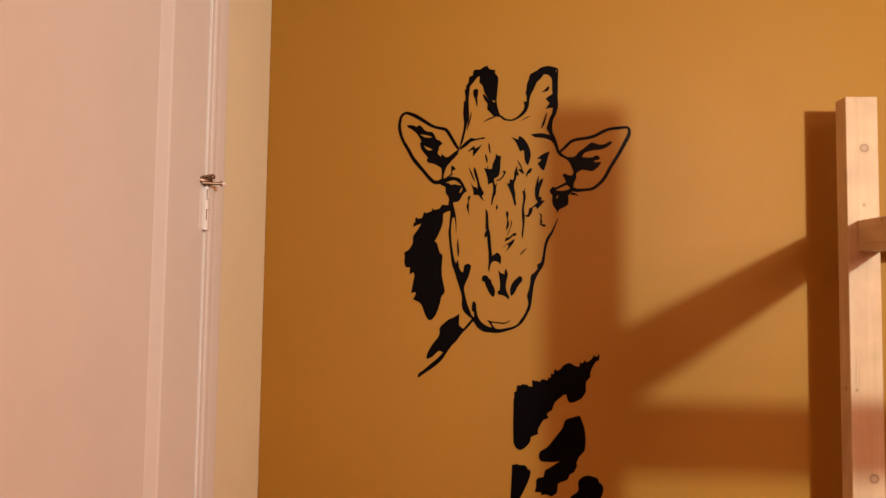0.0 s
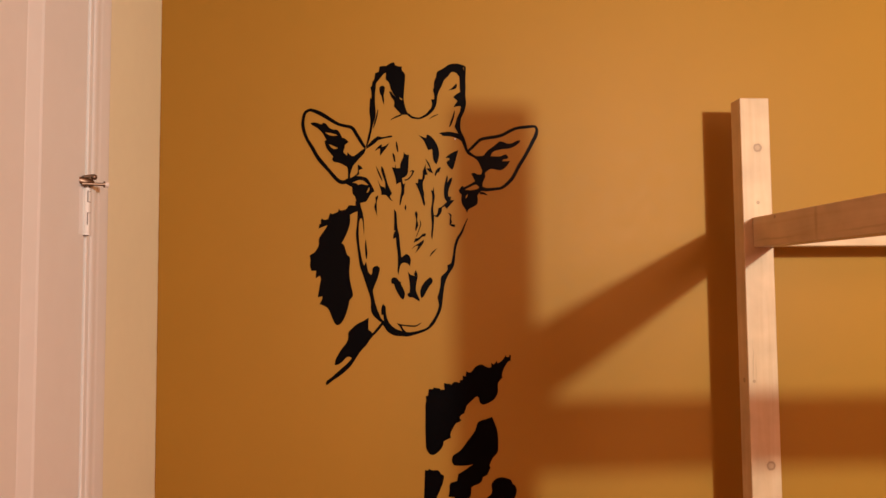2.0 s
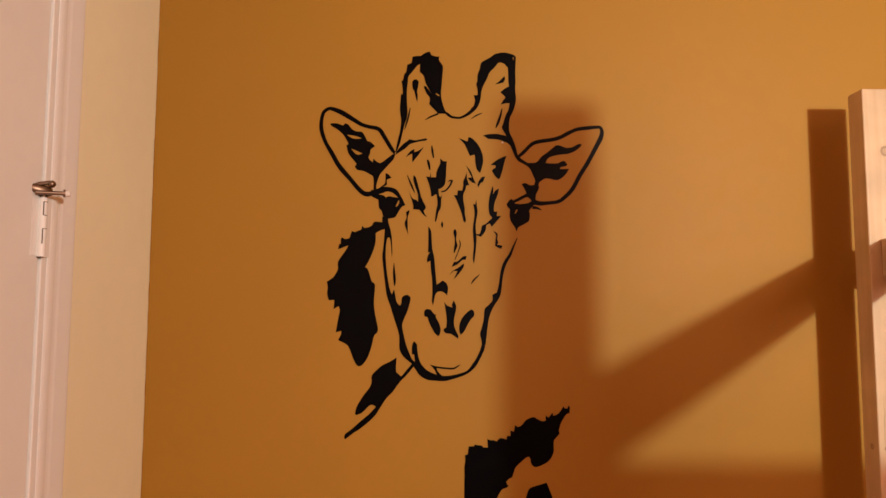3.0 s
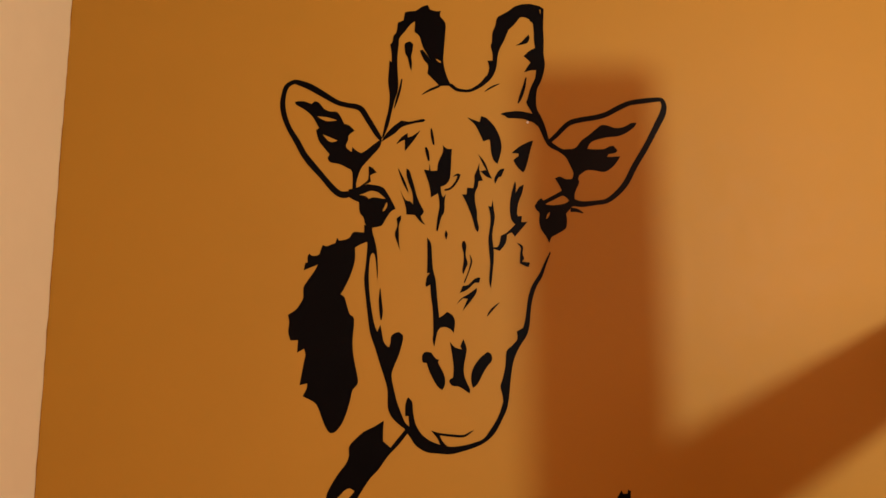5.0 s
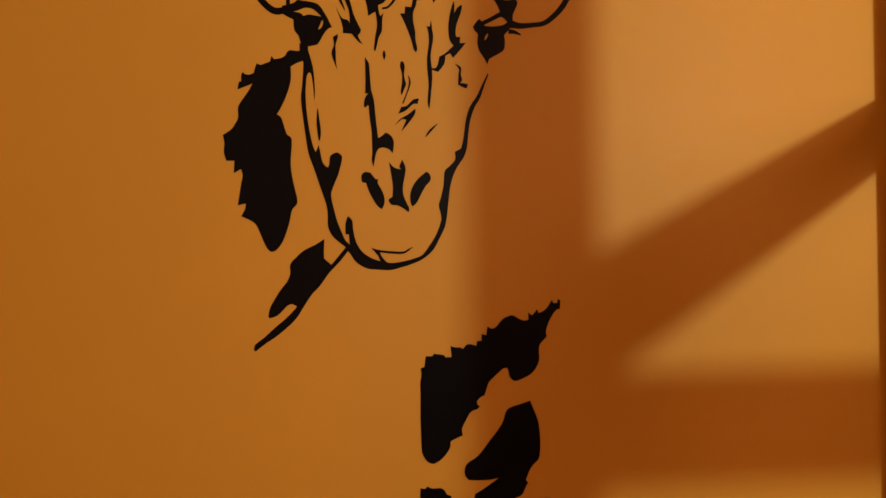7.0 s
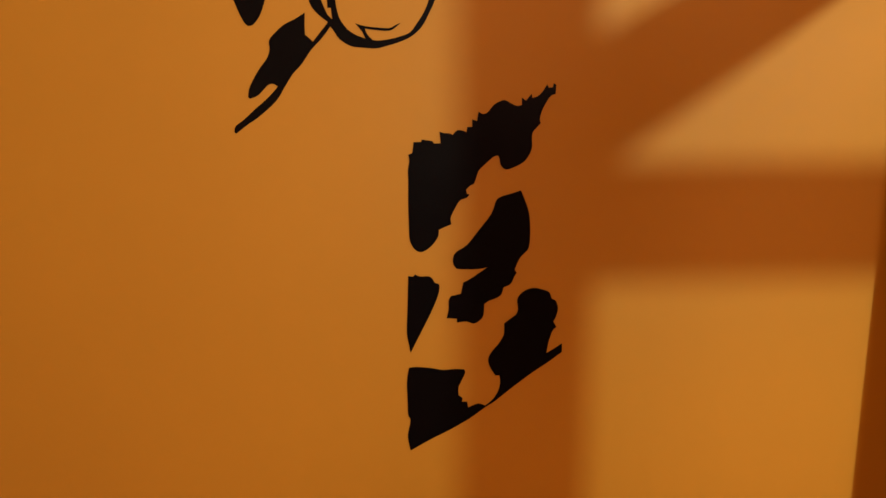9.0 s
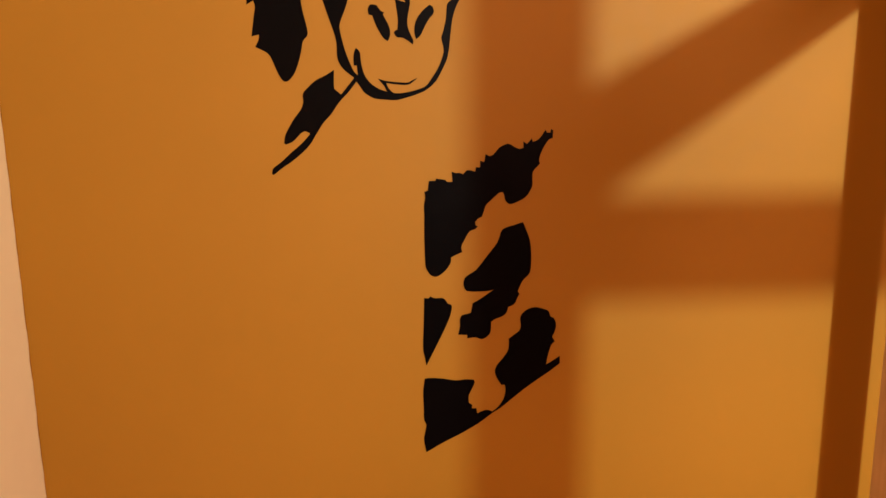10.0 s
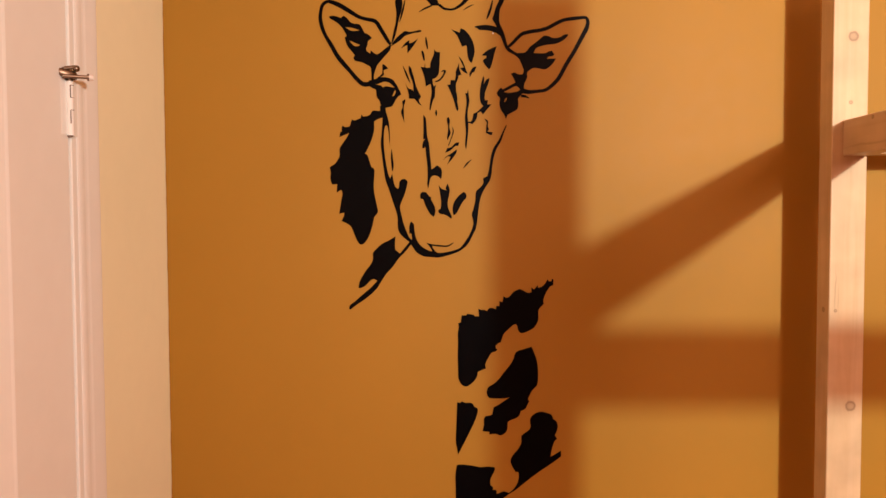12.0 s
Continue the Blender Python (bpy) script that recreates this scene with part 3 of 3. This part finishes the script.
line("face_mark", [(4.1, 675.9, 0.8), (10, 684, 3), (19.8, 693.2, 0.7)])
cut("face_mark", [(42.9, 851.3), (44, 846.4), (43.2, 835.5), (48, 843.5), (54, 846.7), (52.1, 836.7), (46.4, 821.8), (44.7, 809.9), (45.8, 804.9), (50.8, 805.1), (49.9, 797.1), (57.9, 797.4), (51.1, 789.3), (41.3, 778.1), (37.2, 783.9), (31.2, 780.8), (29.4, 769.9), (21.6, 759.8), (13.6, 762.5), (13.8, 751.6), (12.1, 732.7), (9.5, 711.8), (7.3, 721.7), (8.9, 743.6), (7.6, 762.4), (7.3, 777.2), (10, 796.1), (9.8, 808.9), (7.6, 818.7), (11.6, 817.8), (13.4, 826.8), (14.6, 814), (15.8, 803.1), (12.2, 781.3), (13.5, 764.5), (18.5, 764.6), (21.4, 769.7), (23.2, 779.6), (31.2, 783.8), (42, 794), (36.8, 801.7), (35.5, 817.5), (37.3, 832.4), (41, 846.3)])
cut("face_mark", [(43.4, 770.2), (49.5, 767.4), (51.6, 763.5), (50.7, 756.5), (52.8, 749.6), (49.9, 745.6), (55.9, 744.8), (60, 743.9), (58.1, 738.8), (54, 739.7), (46.9, 743.5), (47.7, 756.5), (48.6, 763.4)])
cut("eye", [(76.3, 828.5), (80.4, 823.7), (82.5, 819.8), (100.6, 818.3), (111.6, 820.6), (115.7, 816.8), (107.9, 807.6), (109, 798.8), (107.3, 788.8), (100.3, 783.6), (90.4, 778.4), (87.4, 775.4), (85.5, 769.4), (81.4, 778.2), (75.1, 787.9), (72.9, 798.8), (73.7, 808.7), (69.6, 813.5), (67.5, 818.4), (72.4, 825.5)], [(86.7, 810), (83.8, 807), (81.9, 801), (83.9, 802), (86.8, 807.1)])
line("face_line", [(69, 944.4, 9), (76.2, 932.9, 9.1), (81.5, 919.3, 7.5), (85.7, 906.7, 6), (91.9, 899, 6.8), (101, 893.4, 5.2), (112.2, 885.9, 7.5), (118.5, 873.2, 7.5), (122.8, 861.5, 7.5), (120, 850.6, 7.5)])
line("ear_outline", [(87.8, 903.8, 4.5), (97.6, 912, 6), (109.4, 924.2, 6.3), (118.2, 930.3, 6.8), (132.2, 933.7, 6.8), (150.2, 936.3, 6.8), (165.2, 940.7, 6.8), (181, 949.1, 6.8), (196, 955.5, 6.3), (215.1, 958.1, 6.8), (233.2, 959.7, 5.6), (238.3, 957.9, 5.6), (240.5, 950.1, 6.8), (237.8, 939.2, 8.3), (231, 926.1, 8.2), (221.4, 908, 7.5), (211.7, 890.9, 7.5), (199.1, 870.7, 7.5), (186.5, 847.5, 7.5), (173.8, 833.3, 7), (160.9, 824, 6.3), (146.8, 821.6, 6), (128.7, 820.1, 7.5), (117.6, 821.8, 9), (106.6, 817.5, 6.7), (87.6, 816, 5.3), (73.5, 817.6, 5.6)])
cut("ear_marking", [(97, 893.3), (109, 893.6), (122, 895), (130.8, 905.2), (140.7, 912.4), (150.6, 920.6), (157.5, 925.7), (165.5, 925), (175.7, 921.4), (186.7, 922.7), (196.7, 928), (203.7, 928.2), (200.8, 923.2), (191.9, 916), (179, 910.6), (164.9, 909.2), (149.9, 905.8), (142, 901.6), (138.1, 893.6), (149.2, 892.9), (160.2, 893.3), (166.2, 896.4), (172.2, 897.6), (177.4, 890.8), (173.5, 887.7), (165.4, 886.5), (163.5, 882.5), (180.6, 883), (173.8, 872.9), (165.9, 865.8), (157.9, 862.6), (144.8, 865.1), (135.7, 864.9), (126.8, 858.7), (120.8, 857.5), (119.5, 871.3), (112.3, 882.9)])
cut("brow", [(94.8, 854.8), (101.8, 856.9), (109.9, 853.2), (123.9, 854.6), (126.1, 848.8), (120.3, 835.7), (119.5, 826.8), (126.6, 824), (122.7, 817), (111.7, 817.7), (112.5, 824.6), (108.4, 829.5), (103.3, 831.3), (92.4, 826), (81.5, 820.8), (75.4, 823.6), (88.3, 829.9), (103.2, 838.2), (100, 846)])
line("eyelash", [(113.8, 812.8, 6), (121.8, 812, 4.5), (130, 808.3, 1.4)])
cut("horn", [(-132.2, 912.5), (-127.6, 935), (-123.9, 950.6), (-122.2, 970.1), (-124.4, 989.4), (-123.6, 1005.9), (-122.8, 1020.4), (-119.8, 1017.6), (-120, 1030.2), (-122.1, 1043.6), (-119.2, 1045.6), (-117.4, 1055.4), (-113.6, 1060.3), (-111.8, 1073.9), (-104, 1077.1), (-102.2, 1088.7), (-96.4, 1089.9), (-86.6, 1090.3), (-86.4, 1076.8), (-94.1, 1071.7), (-101.8, 1061.7), (-109.5, 1051.8), (-110.4, 1042.1), (-112.1, 1025.6), (-111.8, 1005.3), (-110.6, 986), (-112.4, 973.4), (-115.2, 965.5), (-119, 949.8), (-123.6, 929.3), (-130.3, 912.5)])
cut("horn", [(-87.6, 1090.2), (-78.8, 1096.3), (-71, 1098.6), (-68, 1092), (-60.1, 1089.4), (-53.3, 1089.6), (-54.1, 1081.9), (-47.1, 1071.6), (-47.8, 1053.2), (-49.4, 1032.8), (-50.2, 1017.3), (-47, 1000.9), (-41.8, 987.5), (-36.8, 982.8), (-46.7, 983.4), (-55.5, 983.1), (-58.6, 986.9), (-65.6, 994.4), (-71.6, 1001), (-70.7, 1012.6), (-76.8, 1021.1), (-81.8, 1033.5), (-77.9, 1034.6), (-66.9, 1019.6), (-72, 1028.1), (-78, 1039.5), (-82.1, 1053.8), (-89.1, 1060.3), (-88.3, 1075.7)], [(-60.1, 1021.7), (-53.1, 1018.1), (-54.1, 1015.2), (-59, 1018.9)])
cut("horn_mark", [(-102.5, 1041.4), (-99.7, 1045.4), (-94.8, 1046.6), (-90.8, 1042.9), (-91.7, 1033.2), (-93.5, 1025.4), (-92.4, 1015.7), (-93.2, 1005), (-95.3, 1010.8), (-98.4, 1024.2), (-101.4, 1029.9)])
line("horn_mark", [(-105.8, 993.9, 1.6), (-108.6, 979.3, 3), (-112.3, 965.6, 3), (-116.1, 952.9, 0.7)])
line("horn_mark", [(-79, 971.6, 0.8), (-68.3, 977.8, 3), (-55.5, 983.1, 3)])
line("crown_line", [(-40.8, 984.6, 4.8), (-32.8, 978.1, 4.5), (-25.8, 976.4, 4), (-16.9, 975.7, 3.7), (-8.1, 978.9, 4.5), (2.7, 986.1, 6), (9.4, 994.1, 6.8)])
cut("horn", [(-1.2, 982.1), (7.4, 995), (11.2, 1006.9), (9, 1017.5), (16, 1017.7), (15.8, 1028.4), (13.6, 1038), (15.5, 1043.9), (16.2, 1056.6), (20, 1066.4), (22.8, 1078.1), (30.6, 1083.3), (39.4, 1088.4), (46.2, 1093.6), (57, 1096.9), (68.9, 1097.3), (67.4, 1075), (59.4, 1078.6), (53.4, 1078.3), (47.6, 1070.4), (41.8, 1064.3), (37.9, 1060.3), (32.2, 1046.5), (26.5, 1035.6), (22.8, 1023.8), (21.1, 1009.1), (16.3, 996.3), (7.6, 986.3)])
cut("horn", [(66.9, 1097.3), (79.9, 1093.9), (85.9, 1089.3), (85.2, 1075.7), (84.6, 1059.1), (84.9, 1043.6), (84.2, 1027), (85.6, 1011.5), (83.8, 999.7), (80.1, 987.8), (74.3, 975.9), (72.7, 960.2), (73.9, 948.5), (79.1, 937.9), (81.3, 927.2), (74.3, 926.9), (69.1, 939.5), (64.9, 948.2), (59.8, 957.8), (61.6, 963.7), (66.3, 979.5), (72, 991.5), (73.8, 1003.2), (66.8, 1003), (57.9, 1000.7), (62.7, 1008.7), (66.6, 1013.7), (63.6, 1017.5), (57.5, 1023.1), (65.3, 1030.2), (73.2, 1034.4), (72, 1043.1), (71.7, 1059.6), (70.4, 1070.3), (66.4, 1075)], [(80, 1089.1), (82, 1088.2), (81.1, 1081.3)])
cut("horn_mark", [(47.3, 1038.3), (54.1, 1042.4), (60.9, 1049.5), (64.8, 1053.5), (65.9, 1047.7), (63.1, 1041.8), (56.2, 1039.6)])
line("horn_mark", [(4.8, 974.5, 0.8), (14.6, 980.7, 2.3), (24.5, 984.9, 0.8)])
line("horn_mark", [(60.1, 993, 1.5), (57.3, 980.2, 3.8), (52.6, 966.4, 4.5), (48.8, 957.4, 1.5)])
cut("brow", [(25.2, 943), (32.2, 945.2), (47, 946.6), (58, 945), (67, 942.4), (74.2, 932.8), (78.4, 922.2), (68.3, 930.7), (63.3, 932.5), (57.2, 935.2), (46.2, 936.8), (35.3, 937.4), (31.3, 940.2)])
cut("brow", [(-132.2, 907.6), (-128.3, 915.5), (-118.7, 926.5), (-110.9, 932.6), (-106, 935.7), (-96.2, 934.1), (-84.4, 936.4), (-77.5, 937.6), (-74.5, 935.8), (-77.5, 933.7), (-86.3, 932.5), (-96.1, 930.2), (-105.9, 926.9), (-114.6, 918.9), (-125.3, 911.7)])
cut("forehead_mark", [(-113.4, 903.3), (-105.7, 913.3), (-97.9, 918.4), (-97.8, 912.6), (-91, 914.8), (-81.2, 921.9), (-88, 911), (-95.7, 901), (-101.5, 893.9), (-101.7, 909.5), (-106.6, 907.4)])
line("forehead_mark", [(-66.5, 924.3, 1.6), (-65.4, 914.6, 3.8), (-63.2, 902, 2.3)])
line("forehead_mark", [(-74, 898.7, 2.3), (-71.9, 891.9, 4.5), (-69.8, 880.3, 2.3)])
cut("forehead_mark", [(-51.3, 901.4), (-46.3, 896.6), (-39.4, 895.9), (-40.2, 884.1), (-40.9, 868.4), (-42.7, 854.6), (-48.5, 847.6), (-54.4, 845.4), (-53.3, 835.7), (-51.2, 830.8), (-47.3, 835.8), (-49.2, 826.9), (-49.9, 812.2), (-53.8, 804.2), (-56.6, 793.3), (-58.5, 786.3), (-60.5, 787.3), (-58.7, 804), (-56, 818.9), (-57.2, 832.6), (-58.2, 836.5), (-67.1, 831.3), (-68.2, 842.1), (-71.4, 854.8), (-76.5, 868.3), (-69.6, 867.5), (-68.7, 876.4), (-67.6, 866.6), (-58.7, 866.9), (-57.9, 875.7), (-55, 883.7), (-51.2, 892.6)])
line("forehead_mark", [(-49.4, 840.7, 2.3), (-41.5, 842.9, 2.8), (-33.7, 851.9, 3), (-29.9, 860.9, 3.8), (-33.9, 860.8, 2.3), (-37.8, 858.7, 0.8)])
line("forehead_mark", [(-110.1, 870.2, 0.7), (-105, 857.7, 3), (-100.9, 848, 3), (-96.8, 838.3, 0.8)])
cut("forehead_mark", [(-107.7, 841.9), (-103.7, 833.2), (-99.6, 827.5), (-93.7, 825.7), (-90.7, 821.8), (-90.8, 830.7), (-91.9, 838.5), (-96, 850.1), (-99.1, 860.8), (-99.2, 870.6), (-95.2, 866.8), (-92.1, 857.1), (-88, 842.5), (-84.9, 830.8), (-78.7, 817.3), (-76.7, 813.4), (-77.6, 809.4), (-80.6, 806.4), (-78.5, 800.5), (-74.5, 794.8), (-80.4, 798.5), (-88.5, 808.1), (-99.4, 808.8), (-99.5, 815.7), (-102.6, 827.4)])
cut("forehead_mark", [(-18.3, 938.6), (-9.3, 935), (-2.3, 932.3), (-0.5, 940.2), (5.5, 938.4), (12.5, 931.8), (18.7, 923.2), (23.8, 911.6), (26, 899.9), (25.2, 891), (22.4, 881.1), (20.5, 875.2), (15.5, 879.9), (12.3, 890.6), (11, 906.3), (9, 908.2), (2.1, 906), (-2.1, 915.7), (-8.2, 928.2)])
cut("forehead_mark", [(67.8, 906.1), (64, 894.2), (60.3, 879.3), (56.5, 867.4), (53.6, 863.4), (47.5, 869.1), (41.4, 878.8), (43.3, 881.8), (48.2, 884.9), (48.2, 888.8), (39.2, 889.5), (49, 897.7), (60.8, 903.9)])
cut("forehead_mark", [(-4.6, 888.2), (3.6, 877.6), (8.8, 864), (12.9, 855.3), (5.9, 858), (-2.2, 865.7), (5.7, 866.9), (1.6, 874.6)])
cut("forehead_mark", [(-3.4, 876.4), (-3.2, 864.6), (1, 853), (-4.9, 851.8), (-5.8, 844.9), (-9.6, 835.9), (-9.4, 823.1), (-7.2, 811.4), (-7, 800.5), (-4.9, 789.7), (-6.8, 784.7), (-9.8, 789.6), (-13, 802.3), (-18.3, 817), (-22.4, 826.7), (-26.5, 834.5), (-20.5, 834.6), (-19.7, 843.5), (-11.7, 842.8), (-9.9, 852.7), (-10, 859.5), (-6.2, 868.5)])
cut("forehead_mark", [(29.6, 868.6), (26.7, 861.6), (24.8, 857.6), (21.8, 857.5), (17, 848.5), (15.9, 854.4), (18.8, 861.4), (23.6, 867.4)])
cut("forehead_mark", [(-149.4, 873.9), (-144.5, 872.1), (-138.5, 865.5), (-144.4, 863.3), (-147.3, 861.3), (-146.2, 853.5), (-151.1, 850.4), (-158.9, 848.3), (-151.1, 854.3), (-149.3, 860.3)])
cut("face_mark", [(-112.1, 803.6), (-106.3, 807.6), (-106.2, 802.7), (-109, 793.8), (-108.9, 782), (-108.7, 771.2), (-107.6, 762.4), (-110.7, 771.1), (-113.8, 779.9), (-113.9, 785.8), (-111, 793.8)])
cut("face_mark", [(-47.6, 787.6), (-45.5, 781.7), (-47.4, 774.8), (-49.5, 781.6)])
cut("mane_patch", [(-6.9, 378.7), (-1.9, 380.7), (-0.1, 394), (9, 394.1), (10, 397.1), (23.1, 395.2), (25.2, 392.2), (33.3, 392.3), (32.1, 406.5), (38.2, 404.6), (43.2, 404.6), (48.3, 402.6), (53.3, 407.8), (59.4, 407.9), (65.5, 405.9), (66.4, 412), (72.5, 412.1), (72.4, 421.2), (78.5, 419.3), (80.3, 430.5), (85.4, 427.5), (91.5, 429.6), (99.4, 438.9), (107.5, 443.1), (113.6, 444.1), (120.8, 440.2), (128, 437.2), (134.1, 438.3), (133.9, 447.5), (139.1, 443.5), (146, 451.7), (147.2, 446.6), (153.3, 448.7), (159.3, 453.9), (165.2, 463.2), (167.3, 459.1), (172.4, 459.2), (173.3, 464.3), (176.5, 462.3), (175.7, 451.1), (169.6, 448.9), (160.7, 434.5)]
    + [(156.9, 422.2), (158.1, 416.1), (154.1, 412), (148.1, 404.8), (147.3, 395.6), (147.5, 386.4), (144.6, 378.1), (137.7, 368.8), (126.6, 362.6), (117.4, 359.4), (112.3, 360.4), (108.1, 365.5), (106.9, 372.6), (104.8, 376.7), (99.7, 375.6), (94.7, 371.5), (86.7, 364.3), (80.7, 358.1), (77.8, 349.9), (74.9, 341.6), (69.9, 339.6), (64.9, 334.4), (66, 329.3), (69.1, 328.3), (65.1, 324.2), (57, 321), (50.1, 309.7), (45.2, 299.4), (46.4, 291.2), (36.3, 287), (30.2, 283.9), (29.4, 275.7), (22.4, 265.4), (13.4, 258.1), (6.3, 256.1), (-0.9, 260.1), (-6.1, 269.3), (-7.2, 277.5), (-7.4, 288.8), (-7.9, 315.4), (-7.4, 345), (-7.6, 359.3), (-5.8, 370.5)])
cut("neck_patch", [(134.4, 332.9), (138.7, 322.7), (144.1, 308.3), (146.5, 292.9), (147, 274.3), (145.3, 258.8), (140.3, 252.6), (135.2, 247.4), (131.3, 240.2), (127.4, 230.8), (130.5, 226.7), (127.5, 222.6), (122.6, 212.2), (113.5, 208), (110.6, 198.7), (103.5, 193.5), (94.3, 190.4), (88.3, 186.2), (87.5, 171.7), (82.6, 164.4), (74.4, 160.3), (65.1, 163.4), (52.9, 162.3), (52.8, 167.5), (39.5, 168.5), (42.3, 180.9), (42.1, 191.3), (45.1, 197.5), (58.3, 200.6), (61.1, 215.1), (69.2, 219.2), (80.3, 226.5), (92.4, 234.8), (81.2, 232.7), (61.8, 232.6), (52.6, 233.6), (48.4, 239.8), (48.2, 248), (52.1, 255.3), (66.3, 264.6), (81.2, 283.2), (97.1, 303.9), (102.9, 320.3), (110, 325.5), (121.2, 328.7)])
cut("neck_patch", [(-9.4, 225.1), (-3.3, 224.1), (-0.3, 227.2), (5.8, 224.2), (17, 224.2), (22.2, 220.1), (24.3, 216), (29.5, 214), (30.6, 208.8), (27.7, 196.4), (19.9, 177.8), (8.1, 154), (0.2, 138.5), (-7.7, 122.9), (-10, 135.3), (-12.3, 150.9), (-10.8, 186)])
cut("neck_patch", [(133.3, 195.6), (141.3, 202.9), (152.6, 206.1), (164, 204), (173.4, 199.9), (176.7, 191.6), (181.9, 188.5), (185.2, 179.1), (183.4, 168.7), (179.5, 160.4), (183.8, 153.1), (178.7, 147.9), (173.9, 133.3), (171.2, 117.6), (180.3, 122.8), (191.6, 130.1), (191.8, 118.6), (173.5, 105.1), (150.1, 89.4), (126.7, 71.7), (103.3, 52.9), (90.1, 44.6), (68.8, 29), (41.3, 13.4), (17.9, 2), (-9.6, -13.5), (-11.8, -3.1), (-13, 9.5), (-9.2, 29.3), (-12.4, 37.7)]
    + [(-12.8, 58.5), (-13.2, 83.5), (-10.4, 102.2), (-0.2, 103.2), (19.2, 101.1), (34.6, 98), (50, 99), (62.3, 97.9), (63.4, 92.7), (57.5, 80.2), (54.6, 72.9), (54.8, 62.5), (60, 58.3), (59.1, 53.1), (66.2, 53), (67.4, 44.7), (80.7, 49.9), (90.1, 46.7), (100.2, 55), (107.2, 66.5), (110, 79), (108.8, 88.5), (103.6, 88.5), (96.2, 101), (93.9, 111.4), (98.8, 121.8), (106.9, 131.2), (113.8, 142.6), (114.7, 151), (114.5, 159.3), (122.6, 165.5), (129.7, 170.7), (132.6, 178), (131.4, 188.4)])

# the glint on a tiny bubble in the vinyl, painted as a white bead
glint_bead = bmesh.new()
bmesh.ops.create_uvsphere(glint_bead, u_segments=12, v_segments=8, radius=0.0017, matrix=Matrix.Translation((0.0608, -0.0008, 0.9309)))
part("glint_bead", glint_bead, RUBBER_AND_GLINT, decal, "tiny white bead that paints the glint on a bubble in the vinyl", True)
